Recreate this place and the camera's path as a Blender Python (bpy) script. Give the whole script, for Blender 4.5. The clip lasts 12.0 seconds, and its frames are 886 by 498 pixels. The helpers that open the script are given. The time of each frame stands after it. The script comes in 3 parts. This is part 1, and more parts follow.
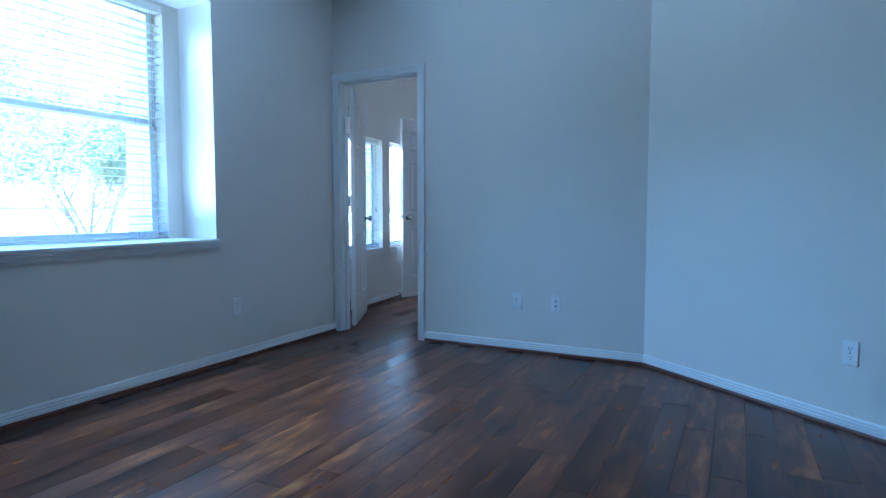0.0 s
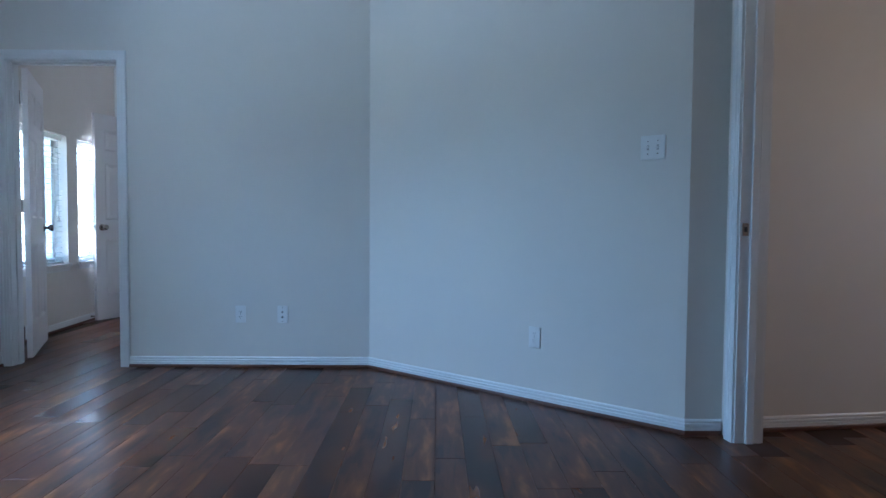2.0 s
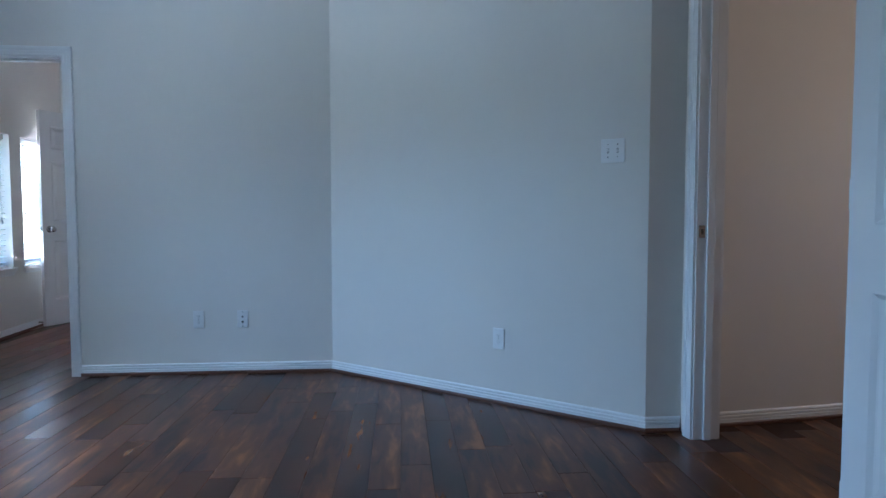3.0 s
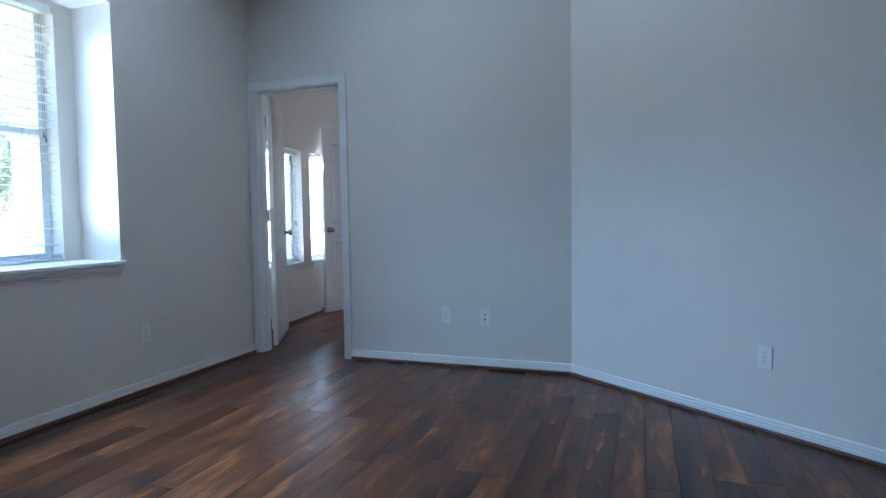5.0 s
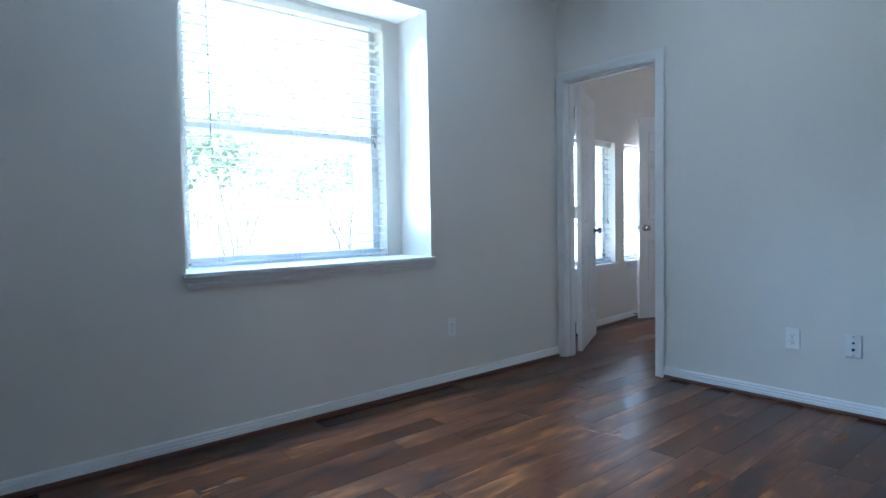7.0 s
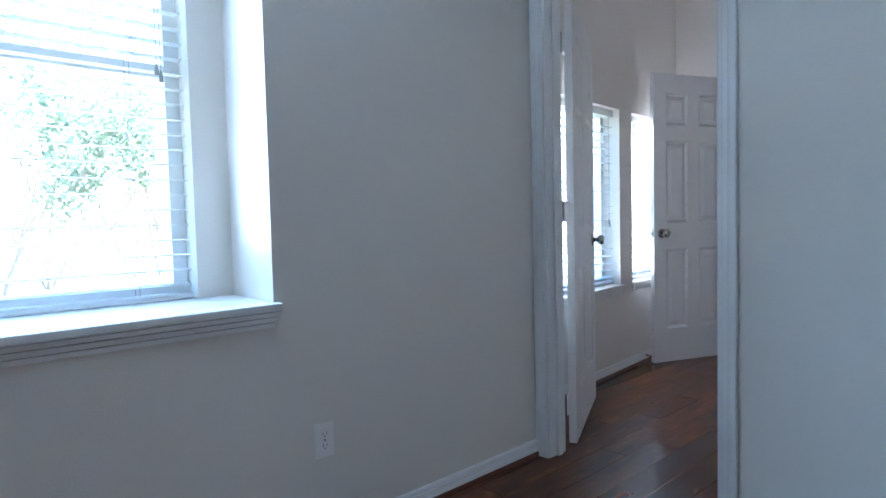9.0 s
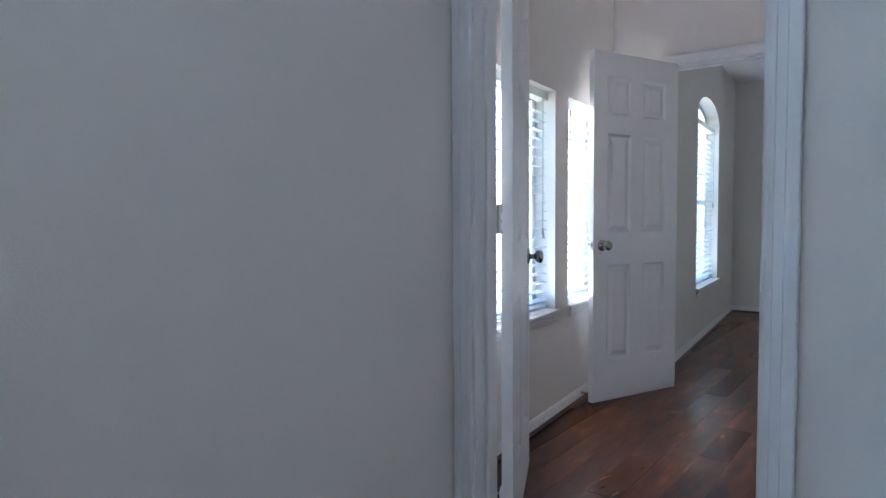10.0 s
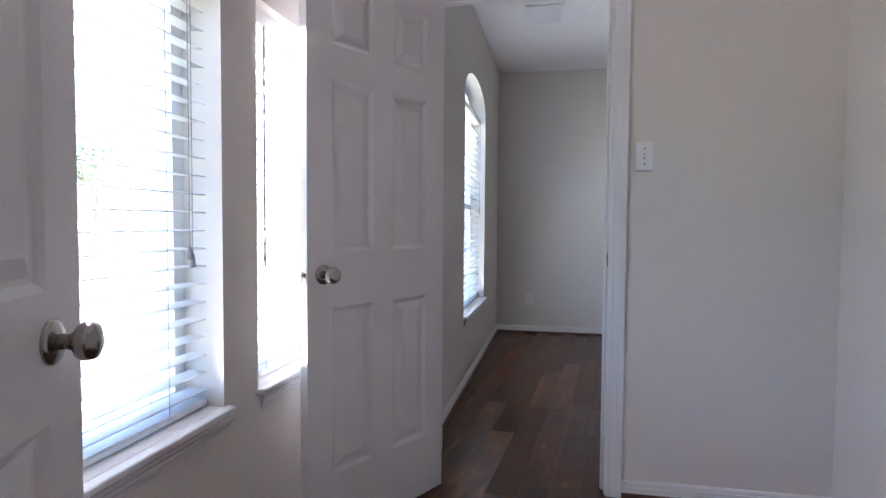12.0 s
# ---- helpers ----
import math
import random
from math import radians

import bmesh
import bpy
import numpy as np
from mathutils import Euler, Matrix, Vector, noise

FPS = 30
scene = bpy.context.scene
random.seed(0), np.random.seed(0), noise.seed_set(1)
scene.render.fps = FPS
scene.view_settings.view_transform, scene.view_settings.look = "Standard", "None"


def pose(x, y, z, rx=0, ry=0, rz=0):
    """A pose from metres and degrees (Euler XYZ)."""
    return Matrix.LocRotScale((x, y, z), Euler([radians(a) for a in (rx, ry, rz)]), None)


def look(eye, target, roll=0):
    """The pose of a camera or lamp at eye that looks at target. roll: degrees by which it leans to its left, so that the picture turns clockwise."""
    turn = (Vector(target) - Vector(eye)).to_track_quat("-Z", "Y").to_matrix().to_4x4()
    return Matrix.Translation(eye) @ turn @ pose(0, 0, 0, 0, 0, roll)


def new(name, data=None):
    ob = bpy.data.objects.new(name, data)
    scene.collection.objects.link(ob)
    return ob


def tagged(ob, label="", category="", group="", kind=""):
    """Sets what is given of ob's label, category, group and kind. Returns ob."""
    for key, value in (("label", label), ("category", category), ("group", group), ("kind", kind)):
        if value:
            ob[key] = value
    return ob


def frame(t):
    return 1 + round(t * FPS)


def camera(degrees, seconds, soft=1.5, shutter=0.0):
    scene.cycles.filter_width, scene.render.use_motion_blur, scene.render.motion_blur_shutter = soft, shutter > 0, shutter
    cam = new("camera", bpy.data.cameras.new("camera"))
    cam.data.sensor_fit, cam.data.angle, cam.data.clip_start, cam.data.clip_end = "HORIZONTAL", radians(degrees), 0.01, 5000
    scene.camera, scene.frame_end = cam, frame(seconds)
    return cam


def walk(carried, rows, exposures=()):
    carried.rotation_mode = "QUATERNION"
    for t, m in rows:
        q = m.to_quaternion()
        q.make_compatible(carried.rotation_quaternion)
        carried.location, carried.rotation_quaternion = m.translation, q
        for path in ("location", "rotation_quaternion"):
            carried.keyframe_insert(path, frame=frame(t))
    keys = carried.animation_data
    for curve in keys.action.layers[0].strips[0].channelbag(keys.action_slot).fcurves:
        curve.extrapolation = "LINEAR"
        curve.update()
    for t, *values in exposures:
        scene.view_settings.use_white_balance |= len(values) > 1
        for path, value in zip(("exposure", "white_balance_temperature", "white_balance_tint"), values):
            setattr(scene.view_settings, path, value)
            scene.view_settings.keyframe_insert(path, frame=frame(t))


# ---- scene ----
cam = camera(74.6, 12.0)
PATH = [
    (0, (1.189, 0.423, 1.0), (0.289, 2.204, 0.868), -0.0),
    (0.5, (1.157, 0.438, 0.995), (0.521, 2.33, 0.877), 0.1),
    (1, (1.143, 0.443, 0.988), (0.745, 2.401, 0.882), 0.3),
    (1.5, (1.135, 0.431, 0.974), (0.962, 2.422, 0.882), 0.3),
    (2, (1.129, 0.414, 0.961), (1.149, 2.412, 0.882), 0.4),
    (2.5, (1.125, 0.428, 1.007), (1.271, 2.42, 0.907), 0.0),
    (2.7, (1.125, 0.429, 1.008), (1.286, 2.419, 0.909), 0.0),
    (4.3, (1.148, 0.465, 1.042), (0.883, 2.444, 0.924), -0.8),
    (4.5, (1.141, 0.471, 1.047), (0.763, 2.432, 0.932), -0.8),
    (5, (1.105, 0.482, 1.045), (0.459, 2.371, 0.936), -0.8),
    (5.5, (1.106, 0.535, 1.052), (0.202, 2.316, 0.945), -0.8),
    (6, (1.128, 0.591, 1.057), (-0.049, 2.206, 0.953), -1.1),
    (6.5, (1.12, 0.675, 1.044), (-0.278, 2.102, 0.944), -1.2),
    (7, (0.987, 0.847, 1.038), (-0.539, 2.135, 0.94), -1.1),
    (7.2, (0.905, 0.938, 1.043), (-0.652, 2.189, 0.942), -1.1),
    (8.8, (-0.047, 2.117, 1.049), (-1.549, 3.433, 0.935), -1.1),
    (9, (-0.149, 2.32, 1.054), (-1.641, 3.649, 0.955), -1.4),
    (9.5, (-0.472, 2.634, 1.07), (-1.912, 4.019, 0.977), -1.1),
    (10, (-0.753, 3.002, 1.079), (-2.019, 4.546, 0.979), -0.4),
    (10.5, (-0.964, 3.416, 1.099), (-2.062, 5.085, 1.001), -0.2),
    (11, (-1.151, 3.78, 1.094), (-2.051, 5.564, 0.999), 0.1),
    (11.5, (-1.228, 4.166, 1.09), (-1.997, 6.01, 0.999), 0.2),
    (12, (-1.256, 4.476, 1.095), (-1.827, 6.391, 1.007), 0.4),
]
EXPOSURES = [(0.0, 3.9, 4000, 1), (1.0, 3.85, 4250, 3), (2.5, 3.95, 4600, 8), (5.0, 3.95, 4830, 8), (7.0, 4.12, 4780, 6),
             (9.0, 4.15, 4850, 8), (10.5, 4.12, 5150, 14), (12.0, 4.07, 5480, 20)]
walk(cam, [(t, look(eye, target, roll)) for t, eye, target, roll in PATH], EXPOSURES)

# ---- light: hazy bright day, sun along the facade ----
world = bpy.data.worlds.new("daylight")
scene.world = world
world.use_nodes = True
wn, wl = world.node_tree.nodes, world.node_tree.links
sky = wn.new("ShaderNodeTexSky")
sky.sky_type, sky.sun_disc = "NISHITA", False
sky.sun_elevation, sky.sun_rotation = radians(52), radians(8)
sky.dust_density, sky.air_density = 3.0, 1.0
wl.new(sky.outputs["Color"], wn["Background"].inputs["Color"])
wn["Background"].inputs["Strength"].default_value = 0.15
sun = new("sun", bpy.data.lights.new("sun", "SUN"))
sun.data.energy, sun.data.angle, sun.data.color = 5.0, radians(0.6), (1.0, 0.95, 0.88)
sun.matrix_world = look((0.14 * 20, 20, 26), (0, 0, 0))


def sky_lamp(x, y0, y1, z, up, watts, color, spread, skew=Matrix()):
    """An added strip lamp stands in for daylight in one window's opening: along the head it throws the sky's light
    down, along the sill the light that slats and ground send up.
    """
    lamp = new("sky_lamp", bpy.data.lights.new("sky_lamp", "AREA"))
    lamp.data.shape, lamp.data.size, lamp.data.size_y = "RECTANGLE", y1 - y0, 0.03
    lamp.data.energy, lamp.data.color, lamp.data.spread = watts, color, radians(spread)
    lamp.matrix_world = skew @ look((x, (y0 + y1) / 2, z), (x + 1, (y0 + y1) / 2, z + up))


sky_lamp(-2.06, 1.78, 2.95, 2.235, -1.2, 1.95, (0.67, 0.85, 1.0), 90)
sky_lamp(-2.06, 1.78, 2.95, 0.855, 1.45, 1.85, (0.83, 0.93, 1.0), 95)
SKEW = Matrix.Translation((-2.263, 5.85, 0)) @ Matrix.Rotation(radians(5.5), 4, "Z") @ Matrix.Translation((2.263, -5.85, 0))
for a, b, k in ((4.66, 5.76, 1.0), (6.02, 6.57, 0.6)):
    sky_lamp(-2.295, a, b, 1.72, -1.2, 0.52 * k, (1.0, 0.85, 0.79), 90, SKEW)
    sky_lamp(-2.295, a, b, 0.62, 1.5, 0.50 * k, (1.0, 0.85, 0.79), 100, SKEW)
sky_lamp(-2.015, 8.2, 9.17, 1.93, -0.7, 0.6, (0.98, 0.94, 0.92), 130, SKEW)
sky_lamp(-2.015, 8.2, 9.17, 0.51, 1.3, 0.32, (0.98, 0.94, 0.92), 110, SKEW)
hall_glow = new("sky_lamp", bpy.data.lights.new("sky_lamp", "AREA"))    # added lamp, out of view, that brightens the hall warmly
hall_glow.data.shape, hall_glow.data.size, hall_glow.data.size_y = "RECTANGLE", 0.4, 0.45
hall_glow.data.energy, hall_glow.data.color = 0.65, (1.0, 0.66, 0.42)
hall_glow.matrix_world = look((5.15, 2.1, 1.55), (4, 2.1, 1.5))


# ---- materials ----
def material(name, color, rough=0.6, metal=0.0, spread=0.0, scale=6.0, bump=0.0, bump_scale=200.0, coat=0.0):
    m = bpy.data.materials.new(name)
    m.use_nodes = True
    n, l = m.node_tree.nodes, m.node_tree.links
    b = n["Principled BSDF"]
    b.inputs["Base Color"].default_value = (*color, 1)
    b.inputs["Roughness"].default_value, b.inputs["Metallic"].default_value = rough, metal
    b.inputs["Coat Weight"].default_value = coat
    co = n.new("ShaderNodeTexCoord")
    if spread:
        big, small, ramp = n.new("ShaderNodeTexNoise"), n.new("ShaderNodeTexNoise"), n.new("ShaderNodeMixRGB")
        big.inputs["Scale"].default_value, small.inputs["Scale"].default_value = scale, scale * 9
        big.inputs["Detail"].default_value = 5
        mix = n.new("ShaderNodeMath")
        mix.operation = "MULTIPLY_ADD"
        l.new(co.outputs["Object"], big.inputs["Vector"]), l.new(co.outputs["Object"], small.inputs["Vector"])
        l.new(small.outputs["Fac"], mix.inputs[0])
        mix.inputs[1].default_value = 0.3
        l.new(big.outputs["Fac"], mix.inputs[2])
        ramp.inputs[1].default_value = (*[c * (1 - spread) for c in color], 1)
        ramp.inputs[2].default_value = (*[min(1, c * (1 + spread)) for c in color], 1)
        l.new(mix.outputs[0], ramp.inputs[0])
        l.new(ramp.outputs[0], b.inputs["Base Color"])
    if bump:
        t, bp = n.new("ShaderNodeTexNoise"), n.new("ShaderNodeBump")
        t.inputs["Scale"].default_value, t.inputs["Detail"].default_value = bump_scale, 3
        bp.inputs["Strength"].default_value, bp.inputs["Distance"].default_value = bump, 0.002
        l.new(co.outputs["Object"], t.inputs["Vector"]), l.new(t.outputs["Fac"], bp.inputs["Height"])
        l.new(bp.outputs["Normal"], b.inputs["Normal"])
    return m


def wood_floor():
    """Hand-scraped dark laminate: each plank its own tone, streaks along its length, broad blotches."""
    m = bpy.data.materials.new("plank_wood")
    m.use_nodes = True
    n, l = m.node_tree.nodes, m.node_tree.links
    b = n["Principled BSDF"]
    co, info, add = n.new("ShaderNodeTexCoord"), n.new("ShaderNodeObjectInfo"), n.new("ShaderNodeVectorMath")
    geo = n.new("ShaderNodeNewGeometry")
    isl = n.new("ShaderNodeMath")
    isl.operation = "ADD"
    l.new(info.outputs["Random"], isl.inputs[0]), l.new(geo.outputs["Random Per Island"], isl.inputs[1])
    comb = n.new("ShaderNodeCombineXYZ")
    k = n.new("ShaderNodeMath")
    k.operation, k.inputs[1].default_value = "MULTIPLY", 37.0
    l.new(isl.outputs[0], k.inputs[0])
    l.new(k.outputs[0], comb.inputs[0]), l.new(k.outputs[0], comb.inputs[1])
    add.operation = "ADD"
    l.new(co.outputs["Object"], add.inputs[0]), l.new(comb.outputs[0], add.inputs[1])
    stretch = n.new("ShaderNodeMapping")
    stretch.inputs["Scale"].default_value = (1.0, 0.22, 1.0)
    l.new(add.outputs[0], stretch.inputs["Vector"])
    grain, blotch, fine = n.new("ShaderNodeTexNoise"), n.new("ShaderNodeTexNoise"), n.new("ShaderNodeTexNoise")
    grain.inputs["Scale"].default_value, grain.inputs["Detail"].default_value, grain.inputs["Distortion"].default_value = 24, 6.0, 0.4
    blotch.inputs["Scale"].default_value, blotch.inputs["Detail"].default_value, blotch.inputs["Distortion"].default_value = 8, 4, 0.3
    fine.inputs["Scale"].default_value, fine.inputs["Detail"].default_value = 160, 4
    for t in (grain, blotch, fine):
        l.new(stretch.outputs[0], t.inputs["Vector"])
    r1 = n.new("ShaderNodeValToRGB")
    r1.color_ramp.elements[0].position, r1.color_ramp.elements[0].color = 0.36, (0.015, 0.0050, 0.0026, 1)
    r1.color_ramp.elements[1].position, r1.color_ramp.elements[1].color = 0.70, (0.23, 0.092, 0.026, 1)
    e = r1.color_ramp.elements.new(0.50)
    e.color = (0.068, 0.0215, 0.0070, 1)
    r1.color_ramp.interpolation = "EASE"
    s1 = n.new("ShaderNodeMath")
    s1.operation, s1.inputs[1].default_value = "MULTIPLY_ADD", 0.46
    l.new(grain.outputs["Fac"], s1.inputs[0])
    s2 = n.new("ShaderNodeMath")
    s2.operation, s2.inputs[1].default_value = "MULTIPLY", 0.54
    l.new(blotch.outputs["Fac"], s2.inputs[0]), l.new(s2.outputs[0], s1.inputs[2])
    s3 = n.new("ShaderNodeMath")
    s3.operation, s3.inputs[1].default_value = "MULTIPLY_ADD", 0.07
    fr = n.new("ShaderNodeMath")
    fr.operation = "FRACT"
    l.new(isl.outputs[0], fr.inputs[0])
    l.new(fr.outputs[0], s3.inputs[0])
    s4 = n.new("ShaderNodeMath")
    s4.operation, s4.inputs[1].default_value = "SUBTRACT", 0.05
    l.new(s1.outputs[0], s4.inputs[0]), l.new(s4.outputs[0], s3.inputs[2])
    l.new(s3.outputs[0], r1.inputs[0])
    l.new(r1.outputs[0], b.inputs["Base Color"])
    rr = n.new("ShaderNodeMapRange")
    rr.inputs["To Min"].default_value, rr.inputs["To Max"].default_value = 0.25, 0.33
    b.inputs["Specular IOR Level"].default_value = 0.38
    l.new(fr.outputs[0], rr.inputs["Value"]), l.new(rr.outputs[0], b.inputs["Roughness"])
    bp2 = n.new("ShaderNodeBump")
    bp2.inputs["Strength"].default_value, bp2.inputs["Distance"].default_value = 0.02, 0.001
    l.new(fine.outputs["Fac"], bp2.inputs["Height"])
    l.new(bp2.outputs["Normal"], b.inputs["Normal"])
    return m


def pane_glass():
    m = bpy.data.materials.new("pane_glass")
    m.use_nodes = True
    n, l = m.node_tree.nodes, m.node_tree.links
    mix, tr, gl, lw = n.new("ShaderNodeMixShader"), n.new("ShaderNodeBsdfTransparent"), n.new("ShaderNodeBsdfGlossy"), n.new("ShaderNodeLayerWeight")
    p, fr = n.new("ShaderNodeMath"), n.new("ShaderNodeMath")
    p.operation, p.inputs[1].default_value = "POWER", 5.0
    fr.operation, fr.inputs[1].default_value, fr.inputs[2].default_value = "MULTIPLY_ADD", 0.9, 0.03
    l.new(lw.outputs["Facing"], p.inputs[0]), l.new(p.outputs[0], fr.inputs[0])
    tr.inputs["Color"].default_value = (0.92, 0.95, 0.94, 1)
    gl.inputs["Roughness"].default_value = 0.02
    l.new(fr.outputs[0], mix.inputs[0]), l.new(tr.outputs[0], mix.inputs[1]), l.new(gl.outputs[0], mix.inputs[2])
    l.new(mix.outputs[0], n["Material Output"].inputs["Surface"])
    return m


def blind_vinyl():
    """White faux-wood slats that let a little light through."""
    m = material("blind_vinyl", (0.82, 0.82, 0.80), 0.45, spread=0.03)
    n, l = m.node_tree.nodes, m.node_tree.links
    mix, tl = n.new("ShaderNodeMixShader"), n.new("ShaderNodeBsdfTranslucent")
    tl.inputs["Color"].default_value = (0.85, 0.86, 0.84, 1)
    mix.inputs[0].default_value = 0.4
    l.new(n["Principled BSDF"].outputs[0], mix.inputs[1]), l.new(tl.outputs[0], mix.inputs[2])
    l.new(mix.outputs[0], n["Material Output"].inputs["Surface"])
    return m


def leaf_mat():
    m = material("leaf", (0.11, 0.12, 0.09), 0.5, spread=0.45, scale=3)
    n, l = m.node_tree.nodes, m.node_tree.links
    mix, tl = n.new("ShaderNodeMixShader"), n.new("ShaderNodeBsdfTranslucent")
    tl.inputs["Color"].default_value = (0.30, 0.36, 0.24, 1)
    mix.inputs[0].default_value = 0.55
    l.new(n["Principled BSDF"].outputs[0], mix.inputs[1]), l.new(tl.outputs[0], mix.inputs[2])
    l.new(mix.outputs[0], n["Material Output"].inputs["Surface"])
    return m


M_WALL = material("wall_paint", (0.69, 0.655, 0.60), 0.62, spread=0.035, scale=2.2, bump=0.3, bump_scale=170)
M_CEIL = material("ceiling_paint", (0.78, 0.77, 0.74), 0.8, spread=0.02, scale=2, bump=0.45, bump_scale=110)
M_TRIM = material("trim_paint", (0.73, 0.73, 0.72), 0.32, spread=0.02, scale=5, bump=0.04, bump_scale=60)
M_DOOR = material("door_paint", (0.74, 0.73, 0.72), 0.38, spread=0.02, scale=4, bump=0.06, bump_scale=240)
M_SHOE = material("shoe_wood", (0.085, 0.033, 0.017), 0.4, spread=0.3, scale=14)
M_UNDER = material("floor_underlay", (0.040, 0.018, 0.010), 0.8)
M_PLANK = wood_floor()
M_PLATE = material("plate_plastic", (0.78, 0.77, 0.75), 0.35, spread=0.01)
M_SLOT = material("slot_dark", (0.03, 0.03, 0.03), 0.6)
M_NICKEL = material("satin_nickel", (0.40, 0.38, 0.36), 0.2, 1.0, spread=0.06, scale=30)
M_VINYL = material("window_vinyl", (0.80, 0.81, 0.80), 0.4, spread=0.02)
M_GLASS = pane_glass()
M_BLIND = blind_vinyl()
M_RUBBER = material("rubber", (0.75, 0.75, 0.72), 0.6)
# Grey that stands in for shade in toggle gaps and behind vent slats.
M_GAP_SHADE = material("toggle_gap", (0.42, 0.41, 0.39), 0.6)
M_CORD = material("cord", (0.30, 0.30, 0.29), 0.8)
M_GRASS = material("grass", (0.22, 0.20, 0.14), 0.9, spread=0.4, scale=0.8, bump=0.6, bump_scale=30)
M_BRICK = material("outer_brick", (0.36, 0.24, 0.18), 0.85, spread=0.2, scale=5, bump=0.4, bump_scale=20)
M_BARK = material("bark", (0.26, 0.21, 0.16), 0.85, spread=0.35, scale=9, bump=0.6, bump_scale=40)
M_LEAF = leaf_mat()


# ---- building helpers ----
def mesh_object(name, bm, mat, parent=None, label=""):
    bmesh.ops.recalc_face_normals(bm, faces=bm.faces)
    me = bpy.data.meshes.new(name)
    bm.to_mesh(me)
    bm.free()
    me.materials.append(mat)
    ob = new(name, me)
    if parent:
        ob.parent = parent
    if label:
        ob["label"] = label
    return ob


def part(name, bm, mat, parent, label=""):
    return mesh_object(name, bm, mat, parent, label)


def smooth(ob):
    for p in ob.data.polygons:
        p.use_smooth = True
    return ob


def share(ob, m, parent):
    """One more alike piece on the same mesh."""
    c = new(ob.name.split(".")[0], ob.data)
    c.parent, c.matrix_basis = parent, m
    return c


def box(bm, x0, x1, y0, y1, z0, z1, bevel=0.0):
    g = bmesh.ops.create_cube(bm, size=1, matrix=Matrix.Translation(((x0 + x1) / 2, (y0 + y1) / 2, (z0 + z1) / 2)) @ Matrix.Diagonal((x1 - x0, y1 - y0, z1 - z0, 1)))
    if bevel:
        es = {e for v in g["verts"] for e in v.link_edges}
        bmesh.ops.bevel(bm, geom=list(es), offset=bevel, segments=1, affect="EDGES", profile=0.5)
    return bm


def boxes(*rows, bevel=0.0):
    bm = bmesh.new()
    for r in rows:
        box(bm, *r, bevel=bevel)
    return bm


def prism(bm, poly, z0, z1, m=Matrix()):
    a = [bm.verts.new(m @ Vector((x, y, z0))) for x, y in poly]
    b = [bm.verts.new(m @ Vector((x, y, z1))) for x, y in poly]
    bm.faces.new(a[::-1]), bm.faces.new(b)
    for i in range(len(poly)):
        j = (i + 1) % len(poly)
        bm.faces.new((a[i], a[j], b[j], b[i]))
    return bm


def sweep(bm, profile, p0, p1, u, v, m0=0.0, m1=0.0):
    """A moulding: the profile (a along u, b along v) drawn from p0 to p1; m0, m1: mitres, in metres along it per metre of a."""
    p0, p1, u, v = Vector(p0), Vector(p1), Vector(u).normalized(), Vector(v).normalized()
    d = (p1 - p0).normalized()
    r0 = [bm.verts.new(p0 + u * a + v * b + d * (m0 * a)) for a, b in profile]
    r1 = [bm.verts.new(p1 + u * a + v * b + d * (m1 * a)) for a, b in profile]
    bm.faces.new(r0[::-1]), bm.faces.new(r1)
    for i in range(len(profile)):
        j = (i + 1) % len(profile)
        bm.faces.new((r0[i], r0[j], r1[j], r1[i]))
    return bm


def lathe(bm, rings, m=Matrix(), n=20):
    """Turned about z: rings of (radius, z)."""
    loops = []
    for r, z in rings:
        loops.append([bm.verts.new(m @ Vector((r * math.cos(k * math.tau / n), r * math.sin(k * math.tau / n), z))) for k in range(n)])
    for a, b in zip(loops, loops[1:]):
        for k in range(n):
            bm.faces.new((a[k], a[(k + 1) % n], b[(k + 1) % n], b[k]))
    bm.faces.new(loops[0][::-1]), bm.faces.new(loops[-1])
    return bm


def structure(ob, label, category):
    return tagged(ob, label, category, kind="structure")


# ---- the plan ----
XW, XB, XV, XO = -1.786, -2.085, -2.272, -2.48      # room's west face, back of the deep reveal, passage's west face, outer face
YA, YA2 = 4.32, 4.425                             # wall with the first doorway
AB, BC = (0.675, 4.32), (2.285, 3.075)               # ends of the slanting wall
XD, XD2 = 2.46, 2.58                              # wall with the side doorway
YE, YE2, YF = 6.782, 6.902, 10.27
XR, YS = -0.36, -2.6
TOP, H1, H3, DH = 2.95, 2.75, 2.60, 2.032
D1, D2, D3 = (-1.717, -0.999), (-1.889, -1.192), (2.01, 2.960)
XFAR, XHALL = 1.2, 5.2
XF, YG = -2.5, 10.45                              # the floor's west and north ends

WIN1, WIN1B = (1.655, 3.092, 0.79, 2.302), (1.755, 2.975, 0.79, 2.278)
WIN2, WIN3 = (4.62, 5.80, 0.57, 1.758), (5.985, 6.60, 0.57, 1.758)
ARCH = (8.15, 9.22, 0.455, 1.97, 2.16)
XV2 = -1.99                                       # far room's west face

# The passage and the far room stand a few degrees askew to the first room; their plan above is in their own axes.
WING = SKEW


def in_wing(ob):
    ob.matrix_world = WING @ ob.matrix_basis
    return ob


WALL_LABEL = "beige painted plaster wall with light orange-peel texture"


def wall(name, bm, label=WALL_LABEL, mat=M_WALL):
    return structure(mesh_object(name, bm, mat), label, "wall")


def around(x0, x1, y0, y1, o):
    """Boxes of a wall along y with one opening o."""
    return [(x0, x1, y0, o[0], 0, TOP), (x0, x1, o[1], y1, 0, TOP), (x0, x1, o[0], o[1], 0, o[2]), (x0, x1, o[0], o[1], o[3], TOP)]


